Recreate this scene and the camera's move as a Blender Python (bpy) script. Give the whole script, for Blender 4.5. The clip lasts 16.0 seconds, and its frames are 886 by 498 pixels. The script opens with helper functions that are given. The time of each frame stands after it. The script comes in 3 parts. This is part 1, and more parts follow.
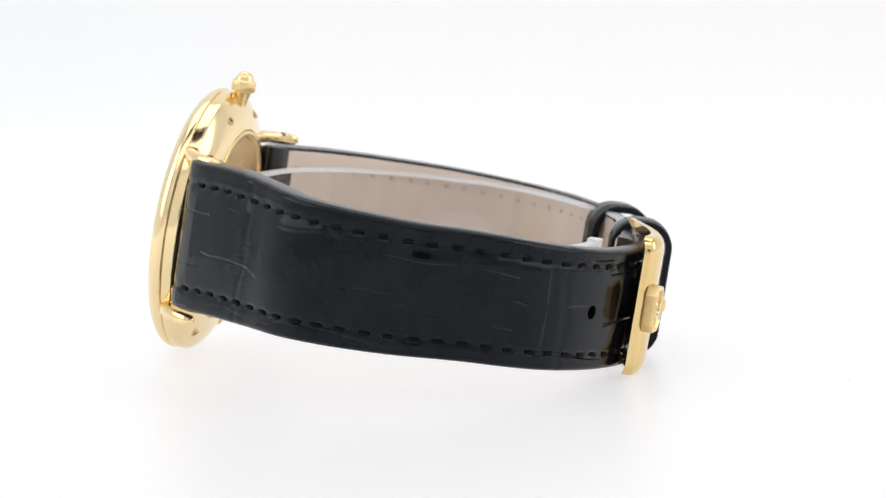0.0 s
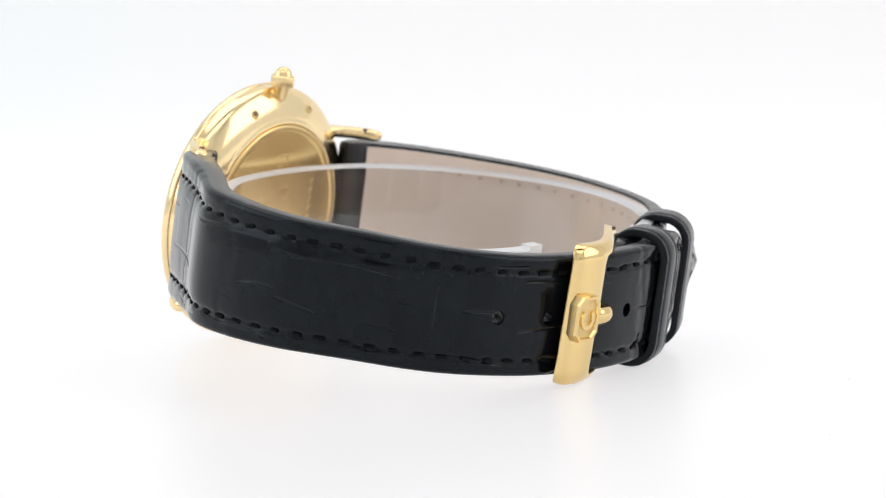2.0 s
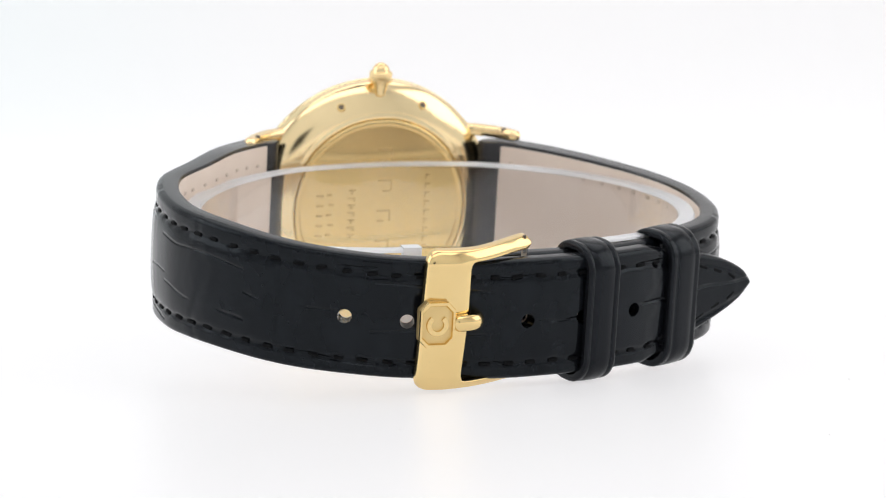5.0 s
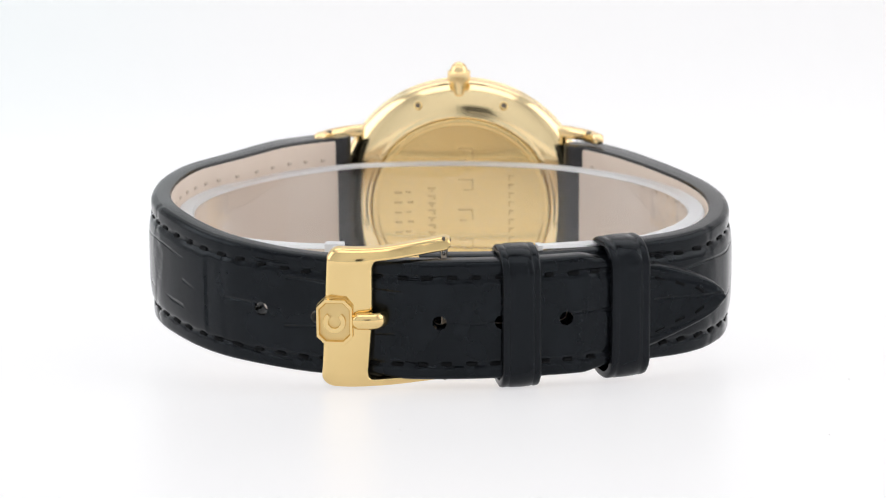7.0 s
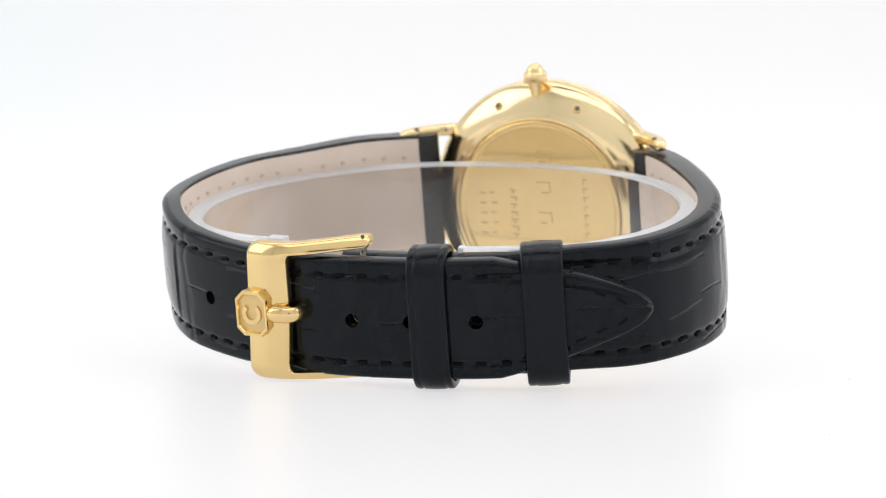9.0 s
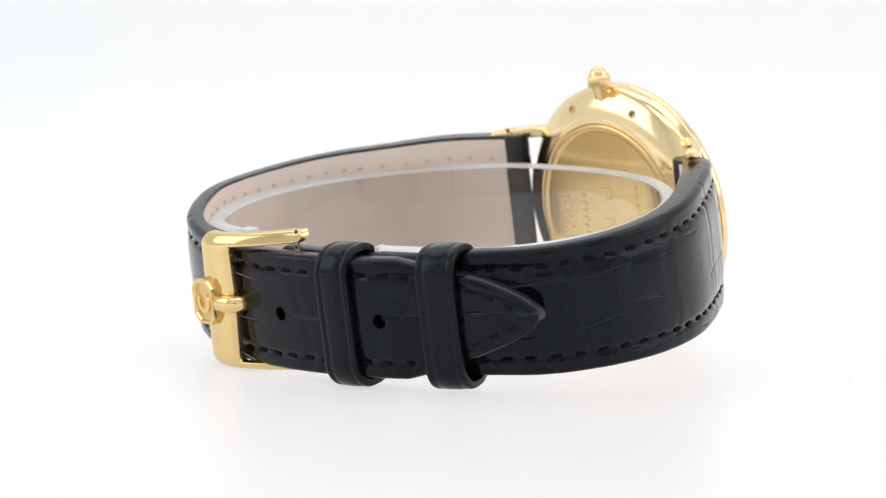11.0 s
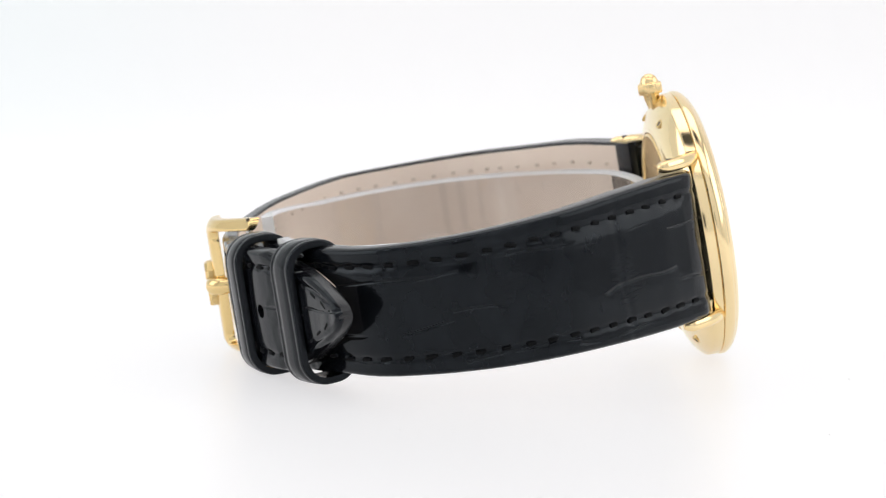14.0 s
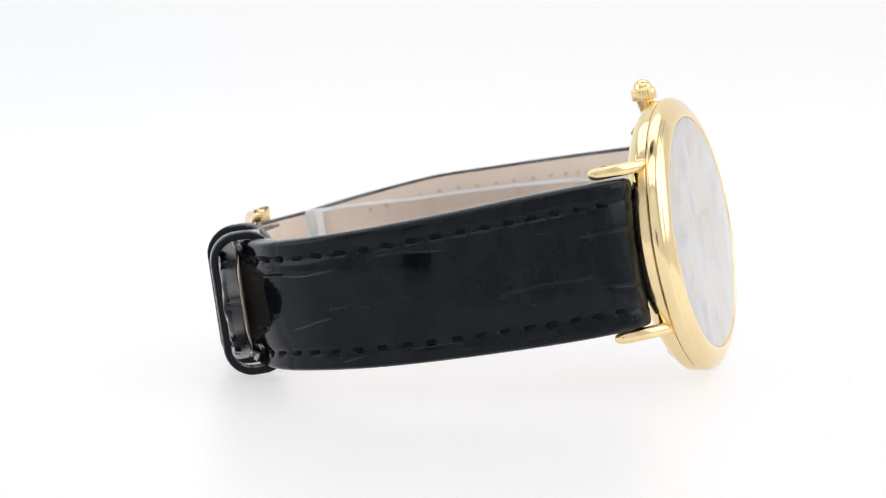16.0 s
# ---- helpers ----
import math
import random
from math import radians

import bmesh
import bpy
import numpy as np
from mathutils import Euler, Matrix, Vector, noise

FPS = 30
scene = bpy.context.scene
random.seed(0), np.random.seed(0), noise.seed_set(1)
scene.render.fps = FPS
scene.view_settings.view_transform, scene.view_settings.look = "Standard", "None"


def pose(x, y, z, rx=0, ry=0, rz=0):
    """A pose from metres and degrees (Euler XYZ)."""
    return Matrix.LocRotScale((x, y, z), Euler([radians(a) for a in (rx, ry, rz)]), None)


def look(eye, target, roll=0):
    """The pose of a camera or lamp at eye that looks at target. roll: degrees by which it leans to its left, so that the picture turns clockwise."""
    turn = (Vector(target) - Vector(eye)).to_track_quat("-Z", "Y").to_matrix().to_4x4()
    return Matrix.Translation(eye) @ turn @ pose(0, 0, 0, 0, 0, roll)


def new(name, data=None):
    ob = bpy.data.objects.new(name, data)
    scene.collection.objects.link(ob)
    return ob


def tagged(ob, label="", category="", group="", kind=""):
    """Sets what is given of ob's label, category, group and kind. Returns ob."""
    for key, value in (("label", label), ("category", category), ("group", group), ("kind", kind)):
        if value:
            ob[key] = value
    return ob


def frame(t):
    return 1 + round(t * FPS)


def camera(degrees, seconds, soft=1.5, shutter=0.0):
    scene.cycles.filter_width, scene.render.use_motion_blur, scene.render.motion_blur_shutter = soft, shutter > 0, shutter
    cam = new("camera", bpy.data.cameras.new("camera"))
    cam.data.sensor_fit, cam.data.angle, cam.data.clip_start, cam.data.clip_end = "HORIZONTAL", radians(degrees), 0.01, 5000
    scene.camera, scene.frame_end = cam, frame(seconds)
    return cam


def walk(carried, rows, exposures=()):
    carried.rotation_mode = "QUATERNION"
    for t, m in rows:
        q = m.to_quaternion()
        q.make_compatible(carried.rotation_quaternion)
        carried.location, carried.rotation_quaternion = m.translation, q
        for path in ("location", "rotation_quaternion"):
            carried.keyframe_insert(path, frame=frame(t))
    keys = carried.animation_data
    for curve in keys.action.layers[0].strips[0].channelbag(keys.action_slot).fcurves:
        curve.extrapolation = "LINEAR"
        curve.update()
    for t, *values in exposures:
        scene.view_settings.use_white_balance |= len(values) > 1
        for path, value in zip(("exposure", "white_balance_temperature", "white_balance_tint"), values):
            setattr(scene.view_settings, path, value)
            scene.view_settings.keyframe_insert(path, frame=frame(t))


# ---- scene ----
# Camera: stands still in front of the turning watch.
EYE, AIM = (0.0, -0.428, 0.0634), (0.0, 0.0, 0.0137)
cam = camera(14.48, 16.0, soft=1.2)
cam.data.dof.use_dof, cam.data.dof.focus_distance, cam.data.dof.aperture_fstop = True, 0.404, 52.0
walk(cam, [(0.0, look(EYE, AIM)), (16.0, look(EYE, AIM))])

# ---- light: a white photo tent with soft boxes over and beside a backlit acrylic table ----
world = bpy.data.worlds.new("world")
scene.world = world
world.use_nodes = True
world.node_tree.nodes["Background"].inputs[0].default_value = (0.9, 0.95, 1.0, 1)
world.node_tree.nodes["Background"].inputs[1].default_value = 0.05


def soft_box(name, eye, target, w, h, watts, colour):
    data = bpy.data.lights.new(name, "AREA")
    data.shape, data.size, data.size_y, data.energy, data.color = "RECTANGLE", w, h, watts, colour
    ob = new(name, data)
    ob.matrix_world = look(eye, target)
    return ob


soft_box("soft_box_top", (0, 0.27, 0.78), (0, 0.271, 0), 0.95, 0.5, 2.35, (0.995, 0.995, 1.0))
soft_box("soft_box_top", (0, -0.42, 0.78), (0, -0.419, 0), 0.95, 0.42, 1.9, (0.995, 0.995, 1.0))
soft_box("soft_box_side", (-0.62, -0.05, 0.36), (0, 0.05, 0.02), 0.5, 0.5, 1.4, (0.93, 0.97, 1.0))
soft_box("soft_box_side", (0.62, -0.05, 0.36), (0, 0.05, 0.02), 0.5, 0.5, 1.4, (1.0, 0.99, 0.98))
scene.view_settings.exposure = -0.37


# ---- materials ----
def material(name, base, rough=0.5, metal=0.0, **more):
    m = bpy.data.materials.new(name)
    m.use_nodes = True
    b = m.node_tree.nodes["Principled BSDF"]
    b.inputs["Base Color"].default_value = (*base, 1)
    b.inputs["Roughness"].default_value = rough
    b.inputs["Metallic"].default_value = metal
    for k, v in more.items():
        b.inputs[k.replace("_", " ")].default_value = v
    return m, m.node_tree.nodes, m.node_tree.links, b


def bump(nodes, links, b, height, strength, distance, last=None):
    n = nodes.new("ShaderNodeBump")
    n.inputs["Strength"].default_value, n.inputs["Distance"].default_value = strength, distance
    links.new(height, n.inputs["Height"])
    if last:
        links.new(last.outputs[0], n.inputs["Normal"])
    links.new(n.outputs[0], b.inputs["Normal"])
    return n


def noise_node(nodes, links, scale, detail=4.0, space="Object", stretch=None):
    co = nodes.new("ShaderNodeTexCoord")
    out = co.outputs[space]
    if stretch:
        mp = nodes.new("ShaderNodeMapping")
        mp.inputs["Scale"].default_value = stretch
        links.new(out, mp.inputs[0])
        out = mp.outputs[0]
    n = nodes.new("ShaderNodeTexNoise")
    n.inputs["Scale"].default_value, n.inputs["Detail"].default_value = scale, detail
    links.new(out, n.inputs["Vector"])
    return n


def ramp(nodes, links, src, stops):
    r = nodes.new("ShaderNodeValToRGB")
    e = r.color_ramp.elements
    while len(e) < len(stops):
        e.new(0.5)
    for k, (p, c) in zip(e, stops):
        k.position, k.color = p, (*c, 1)
    links.new(src, r.inputs[0])
    return r


def spread(nodes, links, src, low, high):
    r = nodes.new("ShaderNodeMapRange")
    r.inputs["To Min"].default_value, r.inputs["To Max"].default_value = low, high
    links.new(src, r.inputs["Value"])
    return r


def gold(name, rough, brushed=False, tone=1.0, pale=0.0):
    m, n, l, b = material(name, (0.93, 0.72, 0.40), rough, 1.0)
    big = noise_node(n, l, 140, 3)
    c = ramp(n, l, big.outputs[0], [(0.3, tuple(tone * v for v in (0.925, 0.68 + pale * 0.06, 0.31 + pale * 0.12))), (0.7, tuple(tone * v for v in (0.95, 0.715 + pale * 0.06, 0.345 + pale * 0.12)))])
    l.new(c.outputs[0], b.inputs["Base Color"])
    fine = noise_node(n, l, 900, 6, stretch=(1, 1, 0.08) if brushed else None)
    r = spread(n, l, fine.outputs[0], rough * (0.93 if brushed else 0.7), rough * (1.1 if brushed else 1.4))
    l.new(r.outputs[0], b.inputs["Roughness"])
    bump(n, l, b, fine.outputs[0], 0.012 if brushed else 0.03, 0.00004)
    return m


def leather():
    """Pressed crocodile: wide scales, soft wrinkled bands across, thin creases along."""
    m, n, l, b = material("black_leather", (0.004, 0.0045, 0.006), 0.12, Specular_IOR_Level=0.2, Specular_Tint=(0.82, 0.92, 1.0, 1))

    def calc(op, x, y=None, z=None):
        k = n.new("ShaderNodeMath")
        k.operation = op
        for socket, v in zip(k.inputs, (x, y, z)):
            if v is None:
                continue
            if isinstance(v, (int, float)):
                socket.default_value = v
            else:
                l.new(v, socket)
        return k.outputs[0]

    def soft_step(x, low, high, out_low, out_high):
        r = n.new("ShaderNodeMapRange")
        r.interpolation_type = "SMOOTHSTEP"
        for name, v in (("From Min", low), ("From Max", high), ("To Min", out_low), ("To Max", out_high)):
            r.inputs[name].default_value = v
        l.new(x, r.inputs["Value"])
        return r.outputs[0]

    uv = n.new("ShaderNodeUVMap")
    xy = n.new("ShaderNodeSeparateXYZ")
    l.new(uv.outputs[0], xy.inputs[0])
    along, over = xy.outputs[0], xy.outputs[1]
    # bands across the strap, about every 15 mm, never quite straight
    warp = noise_node(n, l, 0.13, 2, "UV")
    turns = calc("ADD", calc("MULTIPLY_ADD", along, 1 / 15.0, 0.53), calc("MULTIPLY", warp.outputs[0], 0.5))
    gap = calc("PINGPONG", turns, 0.5)
    band = soft_step(gap, 0.0, 0.09, 0.0, 1.0)
    near = soft_step(gap, 0.03, 0.2, 1.0, 0.0)
    scale = n.new("ShaderNodeTexWhiteNoise")
    scale.noise_dimensions = "1D"
    l.new(calc("ROUND", turns), scale.inputs["W"])
    # creases along the strap, shifted from scale to scale, which run out here and there
    bow = noise_node(n, l, 0.1, 1.5, "UV", (0.6, 1.0, 1))
    lane = calc("ADD", calc("MULTIPLY_ADD", bow.outputs[0], 0.75, scale.outputs[0]), calc("MULTIPLY", over, 1 / 5.6))
    line = soft_step(calc("PINGPONG", lane, 0.5), 0.0, 0.045, 1.0, 0.0)
    where = noise_node(n, l, 0.3, 1, "UV", (0.25, 0.8, 1))
    line = calc("MULTIPLY", line, soft_step(where.outputs[0], 0.45, 0.54, 0.0, 1.0))
    wrinkle = noise_node(n, l, 1.1, 4, "UV", (0.55, 2.2, 1))
    wrinkles = calc("MULTIPLY", calc("MULTIPLY", wrinkle.outputs[0], near), soft_step(where.outputs[0], 0.4, 0.55, 0.25, 1.0))
    one = bump(n, l, b, band, 0.3, 0.0002)
    two = bump(n, l, b, calc("SUBTRACT", 1.0, line), 0.75, 0.0002, one)
    three = bump(n, l, b, wrinkles, 0.3, 0.0002, two)
    wave = noise_node(n, l, 0.3, 3, "UV", (1, 0.6, 1))
    four = bump(n, l, b, wave.outputs[0], 0.28, 0.0002, three)
    grain = noise_node(n, l, 5.0, 6, "UV")
    bump(n, l, b, grain.outputs[0], 0.07, 0.00002, four)
    r = spread(n, l, wave.outputs[0], 0.03, 0.17)
    l.new(r.outputs[0], b.inputs["Roughness"])
    tint = ramp(n, l, wave.outputs[0], [(0.35, (0.003, 0.0034, 0.0045)), (0.7, (0.006, 0.007, 0.009))])
    l.new(tint.outputs[0], b.inputs["Base Color"])
    return m


def calf_lining():
    m, n, l, b = material("beige_lining", (0.70, 0.585, 0.49), 0.75)
    big = noise_node(n, l, 120, 4)
    c = ramp(n, l, big.outputs[0], [(0.3, (0.73, 0.605, 0.51)), (0.7, (0.80, 0.68, 0.585))])
    l.new(c.outputs[0], b.inputs["Base Color"])
    fine = noise_node(n, l, 2200, 5)
    bump(n, l, b, fine.outputs[0], 0.3, 0.00008)
    return m


def plain(name, base, rough, grain, depth, metal=0.0, **more):
    m, n, l, b = material(name, base, rough, metal, **more)
    t = noise_node(n, l, grain, 5)
    bump(n, l, b, t.outputs[0], 0.2, depth)
    s = noise_node(n, l, grain * 0.07, 3)
    c = ramp(n, l, s.outputs[0], [(0.3, tuple(v * 0.96 for v in base)), (0.7, tuple(min(1, v * 1.03) for v in base))])
    l.new(c.outputs[0], b.inputs["Base Color"])
    return m


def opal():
    """Opal acrylic lit from behind; cooler light is painted into one far corner."""
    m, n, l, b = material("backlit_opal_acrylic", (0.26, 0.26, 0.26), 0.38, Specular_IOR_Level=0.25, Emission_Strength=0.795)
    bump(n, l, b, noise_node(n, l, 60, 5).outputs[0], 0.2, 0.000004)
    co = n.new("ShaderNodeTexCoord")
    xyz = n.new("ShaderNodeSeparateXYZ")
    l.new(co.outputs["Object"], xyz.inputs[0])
    # bluish falloff painted into the emission colour, far left part of the sweep only
    cool_tint = []
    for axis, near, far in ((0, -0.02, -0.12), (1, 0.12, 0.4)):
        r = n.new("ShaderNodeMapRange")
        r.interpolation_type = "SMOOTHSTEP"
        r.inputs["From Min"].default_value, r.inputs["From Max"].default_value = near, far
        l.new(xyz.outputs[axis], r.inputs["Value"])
        cool_tint.append(r.outputs[0])
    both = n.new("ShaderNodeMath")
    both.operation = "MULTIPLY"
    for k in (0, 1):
        l.new(cool_tint[k], both.inputs[k])
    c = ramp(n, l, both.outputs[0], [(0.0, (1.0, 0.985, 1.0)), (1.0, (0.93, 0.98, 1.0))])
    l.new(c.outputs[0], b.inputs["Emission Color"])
    return m


def pearl():
    """Mother of pearl: pale grey and cream clouds with a soft gloss."""
    m, n, l, b = material("mother_of_pearl", (0.75, 0.725, 0.70), 0.3)
    cloud = noise_node(n, l, 330, 4, stretch=(1, 1, 0.55))
    c = ramp(n, l, cloud.outputs[0], [(0.32, (0.66, 0.655, 0.665)), (0.5, (0.77, 0.76, 0.755)), (0.68, (0.76, 0.69, 0.60))])
    l.new(c.outputs[0], b.inputs["Base Color"])
    bump(n, l, b, cloud.outputs[0], 0.1, 0.00002)
    return m


GOLD = gold("polished_gold", 0.13, pale=0.6)
GOLD_CASE = gold("polished_case_gold", 0.125, pale=0.85)
GOLD_CROWN = gold("worn_crown_gold", 0.2, tone=0.95, pale=0.4)
GOLD_BUCKLE = gold("buckle_gold", 0.11, tone=0.88)
GOLD_DARK = gold("blasted_gold", 0.42, tone=0.8)
GOLD_BRUSHED = gold("brushed_gold", 0.26, True, tone=0.93)
LEATHER = leather()
SMOOTH_LEATHER = plain("smooth_black_leather", (0.005, 0.0055, 0.007), 0.2, 900, 0.00005, Specular_IOR_Level=0.2, Specular_Tint=(0.82, 0.92, 1.0, 1))
EDGE = plain("painted_leather_edge", (0.012, 0.012, 0.014), 0.25, 1500, 0.00005, Specular_IOR_Level=0.5)
LINING = calf_lining()
BEIGE_THREAD = plain("beige_thread", (0.63, 0.525, 0.44), 0.8, 5000, 0.00005)
THREAD = plain("black_thread", (0.003, 0.0033, 0.004), 0.7, 5000, 0.00005, Specular_IOR_Level=0.12)
# dark brown that paints the shade of small holes and slots
PIT = plain("painted_recess_shade", (0.13, 0.10, 0.07), 0.5, 2000, 0.00002)
STEEL = plain("steel", (0.62, 0.61, 0.58), 0.2, 2000, 0.00002, 1.0)
PALE_STEEL = plain("pale_hand_metal", (0.80, 0.78, 0.74), 0.3, 2000, 0.00002, 1.0)
DARK = plain("dark_engraving", (0.82, 0.605, 0.30), 0.5, 2000, 0.00002, 1.0)
DIAL = pearl()
INK = plain("grey_dial_print", (0.64, 0.62, 0.595), 0.5, 1500, 0.00002)
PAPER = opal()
TENT = plain("white_tent_cloth", (0.82, 0.82, 0.82), 0.9, 300, 0.0002)
BLACK_CLOTH = plain("dark_opening", (0.015, 0.015, 0.016), 0.9, 300, 0.0002)
PLASTIC = material("clear_plastic", (1.0, 1.0, 1.0), 0.03, Transmission_Weight=1.0, IOR=1.46)[0]
FROSTED = material("sawn_plastic_edge", (0.93, 0.93, 0.94), 0.38, Transmission_Weight=0.8, IOR=1.46)[0]
SAWN = material("rough_plastic_end", (0.9, 0.9, 0.9), 0.6, Transmission_Weight=0.45, IOR=1.46)[0]
CRYSTAL = material("sapphire_crystal", (1, 1, 1), 0.01, Transmission_Weight=1.0, IOR=1.5)[0]

# ---- shape helpers ----
MM = 0.001
LEAN = pose(0, 0, 0.0115, 9.0, 0, 0)  # the watch lies on its side, case end raised
CASE_LEAN = pose(0, 0, 0.0115, 10.26, 0, 0)


def finish(name, bm, mat, parent=None, label="", smooth=40, lean=True):
    bmesh.ops.recalc_face_normals(bm, faces=bm.faces)
    me = bpy.data.meshes.new(name)
    bm.to_mesh(me)
    bm.free()
    if lean:
        me.transform((LEAN if lean is True else lean) @ Matrix.Scale(MM, 4))
    for mt in mat if isinstance(mat, (list, tuple)) else (mat,):
        me.materials.append(mt)
    if smooth:
        me.shade_smooth()
        me.set_sharp_from_angle(angle=radians(smooth))
    ob = new(name, me)
    if parent:
        ob.parent = parent
    if label:
        tagged(ob, label)
    return ob


def part(name, bm, mat, parent, label="", smooth=40):
    return finish(name, bm, mat, parent, label, smooth)


def case_part(name, bm, mat, parent, label="", smooth=40):
    return finish(name, bm, mat, parent, label, smooth, CASE_LEAN)


def catmull(pts, step=0.5):
    """A smooth plan curve through pts, resampled evenly."""
    p = [np.array(q, float) for q in pts]
    p = [2 * p[0] - p[1]] + p + [2 * p[-1] - p[-2]]
    out = []
    for a, b, c, d in zip(p, p[1:], p[2:], p[3:]):
        for k in range(24):
            t = k / 24
            out.append(0.5 * (2 * b + (c - a) * t + (2 * a - 5 * b + 4 * c - d) * t * t + (3 * b - a - 3 * c + d) * t ** 3))
    out.append(p[-2])
    out = np.array(out)
    s = np.concatenate([[0], np.cumsum(np.linalg.norm(np.diff(out, axis=0), axis=1))])
    n = int(s[-1] / step) + 1
    t = np.linspace(0, s[-1], n)
    return t, np.stack([np.interp(t, s, out[:, k]) for k in range(out.shape[1])], 1)


def normals(curve):
    d = np.gradient(curve[:, :2], axis=0)
    d /= np.linalg.norm(d, axis=1)[:, None]
    return d, np.stack([d[:, 1], -d[:, 0]], 1)


def revolve(profile, centre, seg=128, a0=0.0, a1=360.0):
    """Turn (radius, depth) round the case's axis, which runs along y."""
    bm = bmesh.new()
    full = abs(a1 - a0) >= 360
    rings = []
    for r, y in profile:
        if r < 1e-6:
            rings.append([bm.verts.new((centre[0], y, centre[1]))])
            continue
        ring = []
        for k in range(seg if full else seg + 1):
            a = radians(a0 + (a1 - a0) * k / seg)
            ring.append(bm.verts.new((centre[0] + r * math.cos(a), y, centre[1] + r * math.sin(a))))
        rings.append(ring)
    for u, v in zip(rings, rings[1:]):
        n = seg
        for k in range(n):
            j = (k + 1) % len(u) if len(u) > 1 else 0
            i = (k + 1) % len(v) if len(v) > 1 else 0
            f = [u[k if len(u) > 1 else 0], u[j], v[i], v[k if len(v) > 1 else 0]]
            f = list(dict.fromkeys(f))
            if len(f) > 2:
                bm.faces.new(f)
    return bm


def block(size, m, bevel=0.2, seg=2, bm=None):
    one = bmesh.new()
    bmesh.ops.create_cube(one, size=1)
    bmesh.ops.scale(one, vec=size, verts=one.verts)
    if bevel:
        bmesh.ops.bevel(one, geom=one.edges[:], offset=bevel, segments=seg, affect="EDGES", profile=0.5)
    one.transform(m)
    if bm is None:
        return one
    join(bm, one)
    return bm


def join(bm, other):
    me = bpy.data.meshes.new("tmp")
    other.to_mesh(me)
    other.free()
    bm.from_mesh(me)
    bpy.data.meshes.remove(me)
    return bm


def rod(a, b, r, seg=16, r2=None, bevel=0.0):
    a, b = Vector(a), Vector(b)
    bm = bmesh.new()
    bmesh.ops.create_cone(bm, cap_ends=True, segments=seg, radius1=r, radius2=r if r2 is None else r2, depth=(b - a).length)
    if bevel:
        es = [e for e in bm.edges if len(e.link_faces) == 2 and max(len(f.verts) for f in e.link_faces) > 4]
        bmesh.ops.bevel(bm, geom=es, offset=bevel, segments=3, affect="EDGES", profile=0.5)
    bm.transform(Matrix.Translation((a + b) / 2) @ (b - a).to_track_quat("Z", "Y").to_matrix().to_4x4())
    return bm


def prism(outline, y0, y1, bevel=0.0):
    """An outline in x, z pushed from depth y0 to y1."""
    bm = bmesh.new()
    a = [bm.verts.new((x, y0, z)) for x, z in outline]
    b = [bm.verts.new((x, y1, z)) for x, z in outline]
    bm.faces.new(a)
    bm.faces.new(b[::-1])
    for k in range(len(a)):
        bm.faces.new((a[k], b[k], b[(k + 1) % len(a)], a[(k + 1) % len(a)]))
    if bevel:
        bmesh.ops.recalc_face_normals(bm, faces=bm.faces)
        bmesh.ops.bevel(bm, geom=bm.edges[:], offset=bevel, segments=2, affect="EDGES", profile=0.5)
    return bm


# ---- the tent ----
def tent():
    def sheet(name, pts, width, mat, label, category):
        under = [(y + 0.004 * (z > 0.02), z - 0.004) for y, z in pts]
        bm = bmesh.new()
        rows = [[bm.verts.new((x, y, z)) for x in np.linspace(-width, width, 9)] for y, z in pts + under[::-1]]
        for u, v in zip(rows, rows[1:] + rows[:1]):
            for k in range(8):
                bm.faces.new((u[k], u[k + 1], v[k + 1], v[k]))
        return tagged(finish(name, bm, mat, smooth=60, lean=False), label, category, kind="structure")

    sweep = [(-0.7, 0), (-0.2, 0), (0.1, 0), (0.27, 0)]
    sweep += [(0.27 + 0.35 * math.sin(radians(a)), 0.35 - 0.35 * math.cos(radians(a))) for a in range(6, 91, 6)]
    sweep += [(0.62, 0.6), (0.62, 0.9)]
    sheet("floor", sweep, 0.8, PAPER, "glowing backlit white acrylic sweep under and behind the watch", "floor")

    def wall(name, size, at, mat, label):
        bm = block(size, Matrix.Translation(at), 0)
        tagged(finish(name, bm, mat, smooth=0, lean=False), label, "wall", kind="structure")

    wall("wall_west", (0.02, 1.4, 0.92), (-0.76, -0.03, 0.46), TENT, "white cloth side of a photo tent")
    wall("wall_east", (0.02, 1.4, 0.92), (0.76, -0.03, 0.46), TENT, "white cloth side of a photo tent")
    wall("wall_south", (1.5, 0.02, 0.92), (0, -0.72, 0.46), TENT, "white cloth front of a photo tent")
    wall("wall_opening", (0.14, 0.01, 0.14), (0, -0.70, 0.10), BLACK_CLOTH, "dark opening in the front cloth for the lens")
    wall("wall_opening", (0.4, 0.18, 0.01), (-0.04, -0.095, 0.80), BLACK_CLOTH, "dark slot between the overhead lights")
    wall("ceiling", (1.54, 1.4, 0.02), (0, -0.03, 0.93), TENT, "white cloth top of a photo tent")


tent()

# ---- the watch ----
watch = tagged(new("wrist_watch"), "round gold watch with buckled black crocodile strap lying on its side", "watch")
CX, CZ = 1.04, -0.4  # the case's axis


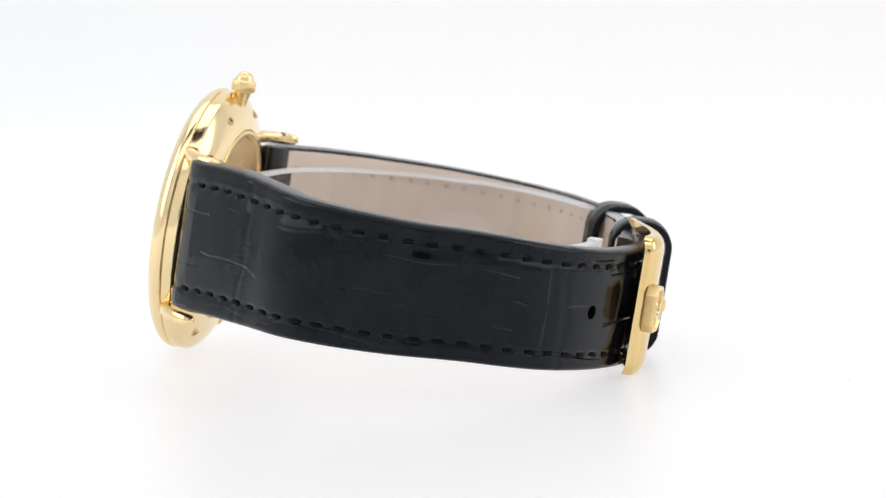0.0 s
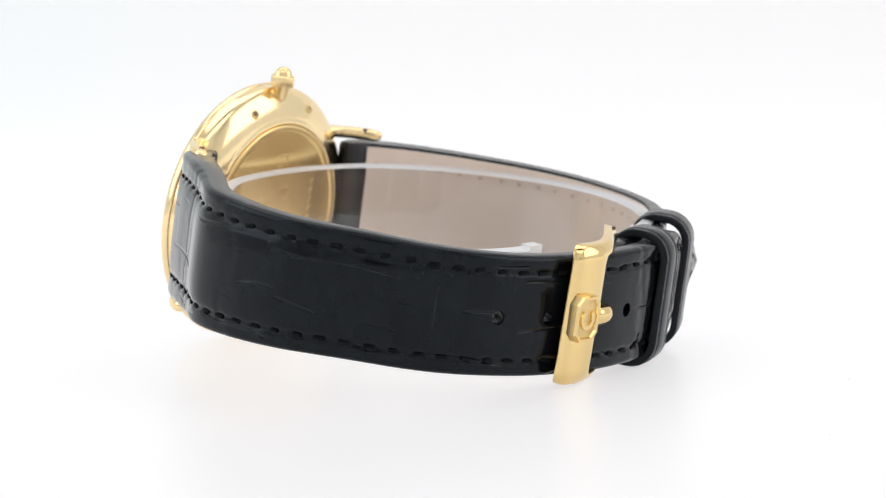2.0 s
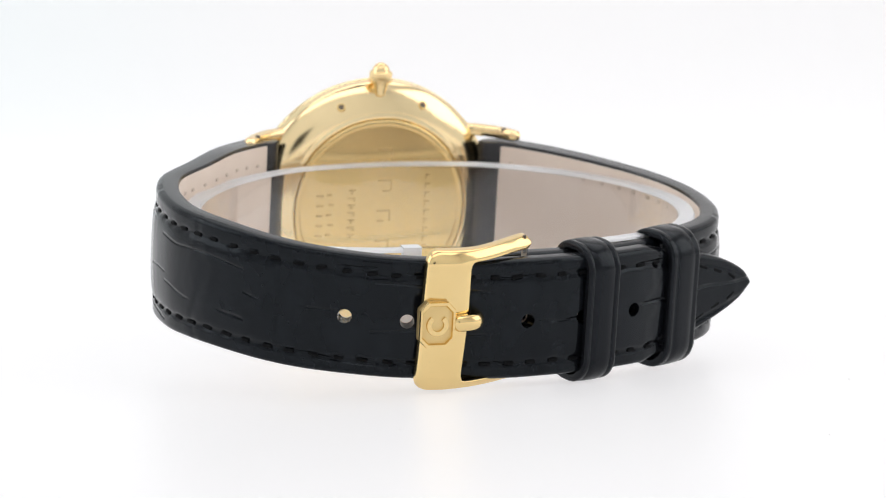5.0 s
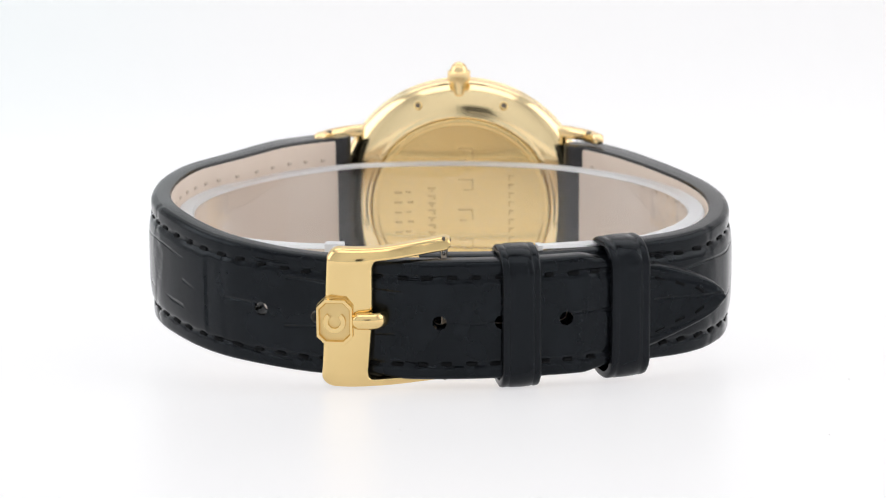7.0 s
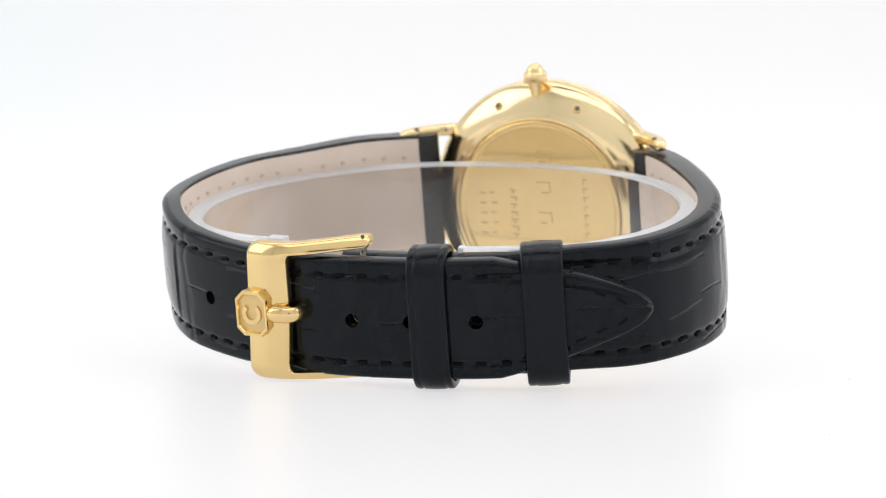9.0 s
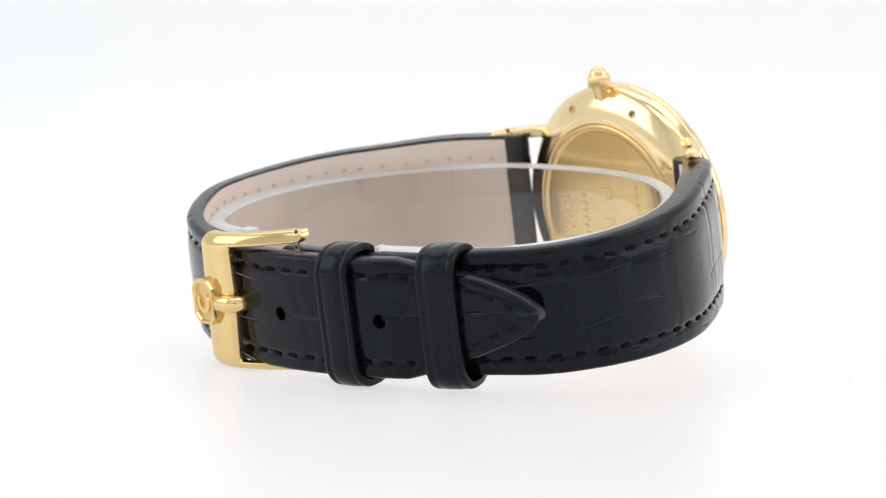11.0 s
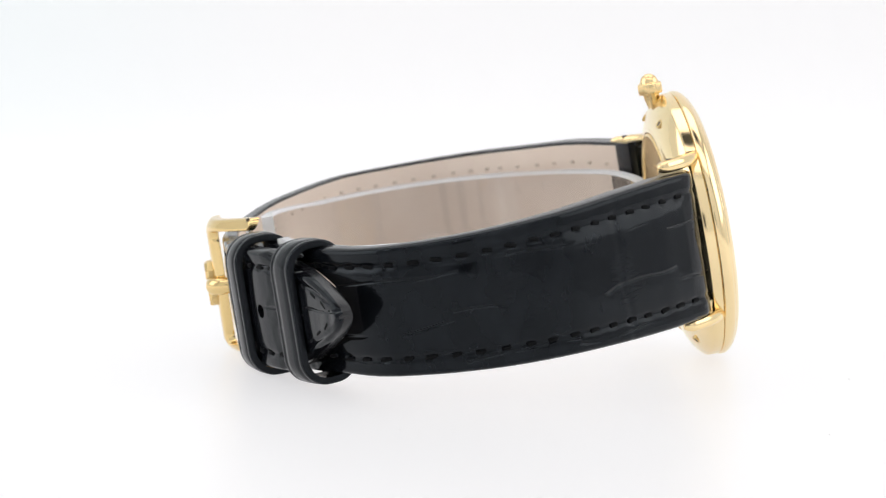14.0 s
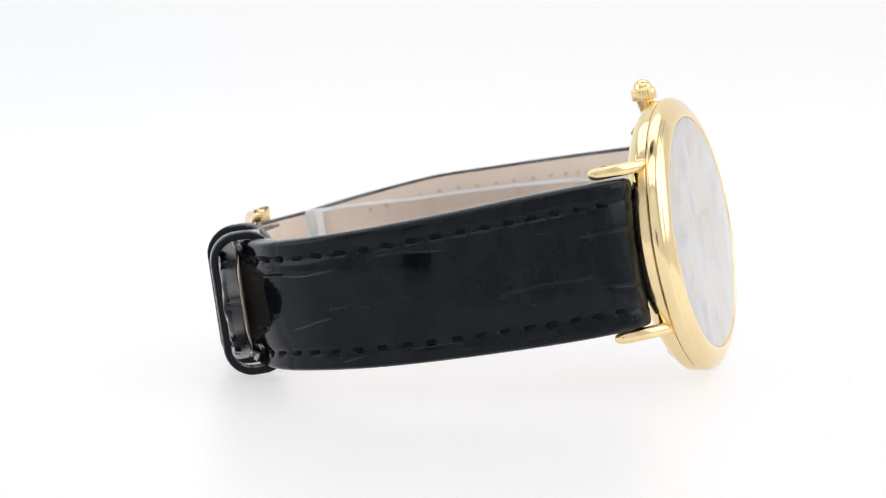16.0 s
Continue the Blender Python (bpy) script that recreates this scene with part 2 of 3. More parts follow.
def case():
    # convex back: a cone that rounds over into the upright band
    dome = []
    for k in range(19):
        f = k / 18
        cone = (12.55 + 3.85 * f, 27.98 + 2.1 * f)
        oval = (12.55 + 3.85 * math.sin(f * math.pi / 2), 30.08 - 2.1 * math.cos(f * math.pi / 2))
        dome.append((0.45 * cone[0] + 0.55 * oval[0], 0.45 * cone[1] + 0.55 * oval[1]))
    prof = [(11.95, 28.2), (12.0, 27.98), (12.12, 27.88), (12.4, 27.9)] + dome + [(16.46, 30.3), (16.48, 30.7), (16.48, 31.3), (16.42, 31.37), (11.95, 31.4), (11.95, 28.2)]
    case_part("case", revolve(prof, (CX, CZ), 192), GOLD_CASE, watch, "polished gold case band", 30)
    prof = [(16.3, 31.4), (16.46, 31.44), (16.56, 31.55), (16.6, 31.75), (16.58, 32.05), (16.46, 32.4), (16.22, 32.72), (15.98, 32.92), (15.9, 32.95), (15.86, 33.02), (15.6, 33.2), (15.2, 33.42), (14.8, 33.58), (14.45, 33.67), (14.2, 33.68), (14.04, 33.62), (13.97, 33.5), (13.95, 33.0), (13.95, 31.4), (16.3, 31.4)]
    case_part("bezel", revolve(prof, (CX, CZ), 192), GOLD_CASE, watch, "stepped polished gold bezel", 40)
    back = revolve([(11.93, 28.5), (11.93, 27.9), (11.86, 27.8), (11.7, 27.74), (11.3, 27.76), (11.05, 27.84), (10.98, 27.95), (0, 27.95)], (CX, CZ), 128)
    cover = case_part("case_back", back, GOLD_BRUSHED, watch, "brushed gold case back with engraved marks")

    def mark(x, z, w, h):
        case_part("engraving", block((w, 0.05, h), pose(CX + x, 27.945, CZ + z), 0), DARK, cover, "", 0)

    for i in range(5):
        mark(-8.3, 2.0 - 1.35 * i, 1.0, 0.3)
        mark(-7.0 + 0.3 * (i % 2), 2.1 - 1.35 * i, 0.8, 0.3)
    for i in range(7):
        mark(-3.9, 2.6 - 1.0 * i, 1.1, 0.22)
        mark(-3.9 + 0.35 * (i % 2), 2.25 - 1.0 * i, 0.35, 0.3)
    for i in range(4):  # a column of large capitals lying on their sides, worn past reading
        mark(0.6, 7.9 - 4.1 * i, 2.0, 0.2)
        mark(1.5, 7.2 - 4.1 * i, 0.2, 1.4)
        mark(0.3 + 0.5 * (i % 2), 6.5 - 4.1 * i, 1.0, 0.2)
    for i in range(9):
        mark(6.6, 4.4 - 1.2 * i, 0.8, 0.2)
        mark(6.35, 4.0 - 1.2 * i, 0.2, 0.5)
    dial = case_part("dial", revolve([(13.96, 32.9), (13.96, 33.1), (0, 33.1)], (CX, CZ)), DIAL, watch, "white dial")
    for k in range(12):
        m = pose(CX, 33.13, CZ) @ pose(0, 0, 0, 0, -30 * k, 0) @ pose(0, 0, 10.6)
        for dx in (-0.5, 0.0, 0.5):
            case_part("hour_mark", block((0.2, 0.05, 2.9), m @ pose(dx, 0, 0, 0, dx * 9, 0), 0), INK, dial, "", 0)
    for r, at in ((2.9, (-1.6, -0.6)), (0.7, (1.2, 1.2))):
        case_part("subdial_ring", revolve([(r - 0.14, 33.11), (r - 0.14, 33.16), (r + 0.14, 33.16), (r + 0.14, 33.11)], (CX + at[0], CZ + at[1]), 48), INK, dial, "", 0)
    case_part("hour_hand", block((0.2, 0.1, 6.5), pose(CX, 33.22, CZ) @ pose(0, 0, 0, 0, 60, 0) @ pose(0, 0, 2.6), 0.04, 1), PALE_STEEL, watch)
    case_part("minute_hand", block((0.15, 0.1, 10), pose(CX, 33.36, CZ) @ pose(0, 0, 0, 0, -62, 0) @ pose(0, 0, 4), 0.04, 1), PALE_STEEL, watch)
    glass = case_part("crystal", revolve([(13.9, 33.45), (13.9, 33.6), (13.6, 33.66), (8, 33.7), (0, 33.72)], (CX, CZ)), CRYSTAL, watch, "clear watch glass")
    glass.visible_shadow = False
    # crown on its stem, at the top
    prof = [(0, -1.6), (0.62, -1.6), (0.98, -0.2), (1.02, 0.1), (1.38, 0.16), (1.47, 0.22), (1.5, 0.32), (1.5, 1.34), (1.47, 1.46), (1.36, 1.52), (1.2, 1.55), (1.15, 1.62), (1.12, 1.78), (1.0, 2.1), (0.8, 2.36), (0.52, 2.56), (0.26, 2.66), (0, 2.68)]
    bm = revolve(prof, (0, 0), 176)
    for v in bm.verts:
        r = math.hypot(v.co.x, v.co.z)
        if r > 1.45:
            a = math.atan2(v.co.z, v.co.x)
            f = 1 - 0.03 * abs(math.cos(11 * a)) ** 6
            v.co.x *= f
            v.co.z *= f
    bm.transform(pose(CX - 0.25, 29.1, CZ + 16.6, 90, 0, 0))
    case_part("crown", bm, GOLD_CROWN, watch, "fluted gold winding crown with domed tip", 50)
    for sx, sz in ((-1, 1), (1, 1), (-1, -1), (1, -1)):
        at, way = Vector((CX + 5.6 * sx, 28.6, CZ + 13.55 * sz)), Vector((0.22 * sx, -0.72, 0.6 * sz)).normalized()
        ring = revolve([(0.36, -0.5), (0.36, 0.06), (0.42, 0.1), (0.5, 0.1), (0.56, 0.06), (0.6, -0.5)], (0, 0), 28)
        bmesh.ops.rotate(ring, verts=ring.verts, matrix=Vector((0, 1, 0)).rotation_difference(way).to_matrix())
        bmesh.ops.translate(ring, verts=ring.verts, vec=at)
        pusher = case_part("corrector_pusher", ring, GOLD_DARK, watch, "small recessed corrector button")
        case_part("slot", rod(at - way * 0.4, at + way * 0.03, 0.4, 16), PIT, pusher)


def lug(sx, sz):
    """A tapered lug that springs from the case and bends towards the wrist."""
    path = [(10.8, 31.0), (12.8, 30.7), (14.8, 29.8), (16.7, 28.3), (17.9, 26.7), (18.4, 25.6)]
    _, c = catmull(path, 0.2)
    d, n = normals(c)
    bm = bmesh.new()
    rings = []
    for k, (p, nn) in enumerate(zip(c, n)):
        f = k / (len(c) - 1)
        t = 0.95 * (1 - f) + 0.8 * f
        w = 0.76 * (1 - f) + 0.72 * f
        if f > 0.88:
            shrink = math.sqrt(1 - 0.85 * ((f - 0.88) / 0.12) ** 2)
            t, w = t * shrink, w * shrink
        ring = []
        for j in range(16):
            a = 2 * math.pi * j / 16
            ca, sa = (math.copysign(abs(v) ** 0.55, v) for v in (math.cos(a), math.sin(a)))
            ring.append(bm.verts.new((0.8 + sx * (p[0] + nn[0] * t * ca), p[1] + nn[1] * t * ca, CZ + sz * (9.65 + w * sa))))
        rings.append(ring)
    for u, v in zip(rings, rings[1:]):
        for j in range(16):
            bm.faces.new((u[j], u[(j + 1) % 16], v[(j + 1) % 16], v[j]))
    bm.faces.new(rings[0])
    bm.faces.new(rings[-1])
    ob = case_part("lug", bm, GOLD, watch, "", 50)
    case_part("spring_bar_end", rod((0.8 + sx * 16.9, 27.3, CZ + sz * 9.95), (0.8 + sx * 16.9, 27.3, CZ + sz * 10.43), 0.32, 14), PIT, ob)


case()
for sx in (-1, 1):
    for sz in (-1, 1):
        lug(sx, sz)

# ---- strap ----
LONG = [(-13.7, 29.5), (-17.4, 28.8), (-22.7, 23.6), (-28.2, 17.3), (-33.1, 11.9), (-35.35, 5.7), (-35.8, -0.8), (-35.0, -6.0), (-32.9, -11.0), (-28.4, -16.8), (-23.0, -20.9), (-14.5, -24.3),
        (-6.5, -26.0), (0.8, -26.3), (8.0, -25.5), (15.5, -23.4), (23.0, -19.9), (29.0, -17.8), (34.6, -15.8)]
SHORT = [(15.0, 29.9), (19.0, 29.0), (22.9, 25.2), (25.2, 22.4), (28.9, 17.5), (32.4, 12.0), (34.5, 6.6), (35.2, 1.8), (34.9, -2.6), (34.0, -6.2), (31.8, -10.4), (28.0, -14.0), (22.0, -17.9), (14.5, -20.9), (7.0, -22.6), (0.2, -23.1), (-1.6, -23.2)]


FIRST, PITCH = 6.5, 2.9  # where the stitches begin, and how far they lie apart


def strap_frame(path):
    s, c = catmull(path, 0.25)
    d, n = normals(c)
    if np.dot(n[len(n) // 2], c[len(n) // 2]) < 0:
        n = -n
    return s, c, d, n


def half_width(s, flare=0.0):
    return flare * max(0.0, 1 - s / 25) + float(np.interp(s, [0, 4, 9, 15, 25, 45, 70, 160], [8.75, 8.8, 8.85, 8.75, 8.35, 7.65, 7.25, 7.2]))


def seam(s):
    """How far the stitching lies from the middle line."""
    return float(np.interp(s, [0, 12, 25, 45, 70, 160], [6.35, 6.3, 6.0, 5.5, 5.25, 5.2]))


def middle(x, y):
    """The strap's middle line: the half with the holes rides a little higher."""
    low = float(np.interp(y, [-26, -18, 0, 30], [0.8, 0.3, 0.05, 0.1]))
    if x > -3:
        tip = 0.7 * min(1.0, max(0.0, (x - 22) / 6)) if y < -15.3 else 0.0
        return low + tip
    high = float(np.interp(y, [-24, -21, -16, -10, -3, 9.5, 23, 28], [0.95, 1.4, 1.85, 2.35, 2.1, 1.85, 1.55, 0.85]))
    f = min(1, (-3 - x) / 9)
    return low * (1 - f) + high * f


def thick(s):
    return float(np.interp(s, [0, 8, 40, 70, 160], [3.9, 3.5, 2.5, 2.1, 2.0]))


def point(d):
    """How wide the pointed tip is, d before its end, against the full strap."""
    return max(0.04, min(1.0, max(0.0, d / 18) ** 0.55))


def strap(name, path, tip, label):
    s, c, d, n = strap_frame(path)
    end = s[-1]
    bm, lin = bmesh.new(), bmesh.new()
    uvl = bm.loops.layers.uv.new("UVMap")
    cross = 72
    rows, lrows, coords = [], [], {}

    def eased(values):
        v = np.pad(np.array(values), 24, mode="edge")
        return np.convolve(v, np.hanning(49) / np.hanning(49).sum(), mode="valid")

    widths, mids = eased([half_width(v, 0.35 if tip else 0.0) for v in s]), eased([middle(*q) for q in c])
    for k in range(len(s)):
        w, t, zc = widths[k], thick(s[k]), mids[k]
        if tip:
            w *= point(end - s[k])
        nose = math.sqrt(max(0.0, 1 - (1 - min(1, s[k] / 1.6)) ** 2)) if s[k] < 1.6 else 1.0
        t_now = t * max(0.3, nose)
        row = []
        for j in range(cross + 1):
            q = -1 + 2 * j / cross
            z = w * q
            inset = w - abs(z)
            pad = 0.55 * (1 - math.exp(-max(0, inset - w + seam(s[k]) - 0.2) / 1.1)) * min(1, max(0, s[k] - 3) / 4) * min(1, max(0, end - s[k] - (6 if tip else 0)) / 6)
            beat = ((s[k] - FIRST - (0.6 if q > 0 else 0)) / PITCH + 0.5) % 1 - 0.5
            pit = math.exp(-(beat * PITCH / 0.7) ** 4) if FIRST - 1 < s[k] < end - (12.5 if tip else 21) else 0.0
            dip = (-0.15 - 0.09 * pit) * math.exp(-((inset - w + seam(s[k]) * min(1.0, w / half_width(s[k]))) / (0.32 + 0.05 * pit)) ** 2)
            rnd = -0.75 * (1 - math.sqrt(1 - (1 - min(1, inset / 0.75)) ** 2))
            off = pad * (0.75 if s[k] < 60 else 0.35) + dip + rnd - (t - t_now) / 2
            v = bm.verts.new((c[k][0] + n[k][0] * off, c[k][1] + n[k][1] * off, zc + z))
            coords[v] = (s[k], z)
            row.append(v)
        lo = [(-1.0, 0.75), (-1.0, 1.0), (-0.965, 1.0), (0.965, 1.0), (1.0, 1.0), (1.0, 0.75)]
        for q, g in reversed(lo):
            off = -t_now * g - (t - t_now) / 2 + (0.12 if abs(q) == 1.0 and g == 1.0 else 0)
            v = bm.verts.new((c[k][0] + n[k][0] * off, c[k][1] + n[k][1] * off, zc + w * q))
            coords[v] = (s[k], w * q)
            row.append(v)
        rows.append(row)
        if s[k] > 3.0 and not (tip and end - s[k] < 4):
            off = -t_now - (t - t_now) / 2
            lrows.append([lin.verts.new((c[k][0] + n[k][0] * (off + g), c[k][1] + n[k][1] * (off + g), zc + w * q)) for q, g in
                          ((-0.955, 0.1), (-0.955, -0.12), (-0.925, -0.16), (0.925, -0.16), (0.955, -0.12), (0.955, 0.1))])
    m = len(rows[0])
    for u, v in zip(rows, rows[1:]):
        for j in range(m):
            f = bm.faces.new((u[j], u[(j + 1) % m], v[(j + 1) % m], v[j]))
            f.material_index = 0 if j < cross else 1
            for lp in f.loops:
                lp[uvl].uv = coords[lp.vert]
    bm.faces.new(rows[0]).material_index = 0
    bm.faces.new(rows[-1]).material_index = 1
    for u, v in zip(lrows, lrows[1:]):
        for j in range(6):
            lin.faces.new((u[j], u[(j + 1) % 6], v[(j + 1) % 6], v[j]))
    lin.faces.new(lrows[0])
    lin.faces.new(lrows[-1])
    return bm, lin, (s, c, d, n)


def drilled(bm, cutter):
    """bm with the cutter's shape taken away."""
    obs = []
    for g in (bm, cutter):
        bmesh.ops.recalc_face_normals(g, faces=g.faces)
        me = bpy.data.meshes.new("tmp")
        g.to_mesh(me)
        g.free()
        obs.append(new("tmp", me))
    mod = obs[0].modifiers.new("cut", "BOOLEAN")
    mod.object, mod.operation, mod.solver = obs[1], "DIFFERENCE", "EXACT"
    me = bpy.data.meshes.new_from_object(obs[0].evaluated_get(bpy.context.evaluated_depsgraph_get()))
    out = bmesh.new()
    out.from_mesh(me)
    for o in obs:
        bpy.data.objects.remove(o)
    bpy.data.meshes.remove(me)
    return out


def stitch_mesh(mat):
    bm = rod((-0.72, 0, 0), (0.72, 0, 0), 0.25, 8, bevel=0.12)
    bmesh.ops.scale(bm, vec=(1, 0.8, 1), verts=bm.verts)
    me = bpy.data.meshes.new("stitch")
    bm.to_mesh(me)
    bm.free()
    me.materials.append(mat)
    me.shade_smooth()
    return me


STITCH, STITCH_INSIDE = stitch_mesh(THREAD), stitch_mesh(BEIGE_THREAD)


def stitch_at(parent, p, along, out, longer=1.0, mesh=None):
    a, o = Vector((*along, 0)) if len(along) == 2 else Vector(along), Vector((*out, 0))
    a.normalize()
    z = a.cross(o).normalized()
    m = Matrix(((a.x, o.x, z.x, p[0]), (a.y, o.y, z.y, p[1]), (a.z, o.z, z.z, p[2]), (0, 0, 0, 1)))
    ob = new("stitch", mesh or STITCH)
    ob.parent = parent
    ob.matrix_basis = LEAN @ Matrix.Scale(MM, 4) @ m @ Matrix.Diagonal((longer, 1, 1, 1))


def sew(ob, fr, s0, s1, tip=False):
    s, c, d, n = fr
    end = s[-1]
    for side in (-1, 1):
        x = s0 + (0.6 if side > 0 else 0)
        while x < s1:
            k = min(len(s) - 1, int(round(x / s[1])))
            z = middle(*c[k]) + side * seam(s[k])
            p = (c[k][0] - n[k][0] * 0.17, c[k][1] - n[k][1] * 0.17, z)
            stitch_at(ob, p, (d[k][0], d[k][1], side * 0.1 + random.uniform(-0.15, 0.15)), n[k], random.uniform(0.7, 1.0))
            x += PITCH
    if tip:
        for side in (-1, 1):
            for before in (11.2, 8.6, 6.0, 3.6):
                k = min(len(s) - 1, int(round((end - before) / s[1])))
                z = middle(*c[k]) + side * (half_width(s[k]) * point(before) - 1.75)
                p = (c[k][0] - n[k][0] * 0.12, c[k][1] - n[k][1] * 0.12, z)
                stitch_at(ob, p, (d[k][0] * 0.85, d[k][1] * 0.85, -side * (0.35 if before > 5 else 0.6)), n[k], 0.95)


def sew_inside(ob, fr, s0, s1):
    """Small stitches that show on the lining along its upper edge."""
    s, c, d, n = fr
    x = s0
    while x < s1:
        k = int(round(x / s[1]))
        off = -thick(s[k]) - 0.13
        p = (c[k][0] + n[k][0] * off, c[k][1] + n[k][1] * off, middle(*c[k]) + seam(s[k]))
        stitch_at(ob, p, (d[k][0], d[k][1], 0), n[k], 0.42, STITCH_INSIDE)
        x += 2.9


def straps():
    bm, lin, fr = strap("long_strap", LONG, True, "")
    s, c, d, n = fr
    cutter = bmesh.new()
    for x, y in ((-20.2, -21.9), (-13.3, -24.6), (-6.2, -26.0), (0.8, -26.3), (8.2, -25.4), (15.5, -23.4)):
        k = int(np.argmin(np.hypot(c[:, 0] - x, c[:, 1] - y)))
        p, nn, z = c[k], n[k], middle(*c[k]) - 0.1
        join(cutter, rod((p[0] + nn[0] * 2, p[1] + nn[1] * 2, z), (p[0] - nn[0] * 5, p[1] - nn[1] * 5, z), 0.85, 18))
    cut2 = cutter.copy()
    ob = part("long_strap", drilled(bm, cutter), (LEATHER, EDGE), watch, "glossy black crocodile leather strap half with punched holes and a pointed tip")
    part("lining", drilled(lin, cut2), LINING, ob, "beige calf leather lining")
    sew_inside(ob, fr, 6.5, 62)
    sew(ob, fr, FIRST, s[-1] - 12.5, True)
    bm, lin, fr2 = strap("short_strap", SHORT, False, "")
    ob2 = part("short_strap", bm, (LEATHER, EDGE), watch, "glossy black crocodile leather strap half that carries the buckle")
    part("lining", lin, LINING, ob2, "beige calf leather lining")
    sew_inside(ob2, fr2, 6.5, 58)
    sew(ob2, fr2, FIRST, fr2[0][-1] - 22)
    return fr, fr2


FR_LONG, FR_SHORT = straps()


def keeper(x_long, wide):
    """A leather loop round both strap halves."""
    s, c, d, n = FR_LONG
    k = int(np.argmin(np.abs(c[:, 0] - x_long) + 100 * (c[:, 1] > -5)))
    p, nn, dd = c[k], n[k], d[k]
    zc = middle(*p) - 0.15
    hw, hd = half_width(s[k]) + 0.42, 3.0
    outline, rc = [], 2.5
    for cx, cz, a0 in ((hd - rc, hw - rc, 0), (rc - hd, hw - rc, 90), (rc - hd, rc - hw, 180), (hd - rc, rc - hw, 270)):
        for j in range(12):
            a = radians(a0 + 90 * j / 11)
            outline.append((cx + rc * math.cos(a), cz + rc * math.sin(a), math.cos(a), math.sin(a)))
    bm = bmesh.new()
    ribs = [(-0.5, 0.0), (-0.5, 0.6), (-0.48, 0.78), (-0.43, 0.86), (-0.35, 0.86), (-0.31, 0.78), (-0.27, 0.88), (-0.1, 0.92), (0.1, 0.92), (0.27, 0.88), (0.31, 0.78), (0.35, 0.86), (0.43, 0.86), (0.48, 0.78), (0.5, 0.6), (0.5, 0.0)]
    rings = []
    for a, b, na, nb in outline:
        ring = []
        for f, h in ribs:
            aa, bb = a + na * h, b + nb * h
            off = aa - hd + 0.35
            ring.append(bm.verts.new((p[0] + nn[0] * off + dd[0] * f * wide, p[1] + nn[1] * off + dd[1] * f * wide, zc + bb)))
        rings.append(ring)
    for i in range(48):
        u, v = rings[i], rings[(i + 1) % 48]
        for j in range(len(ribs)):
            bm.faces.new((u[j], u[(j + 1) % len(ribs)], v[(j + 1) % len(ribs)], v[j]))
    part("strap_keeper", bm, SMOOTH_LEATHER, watch, "black leather strap loop", 50)


keeper(10.3, 4.6)
keeper(22.9, 4.9)


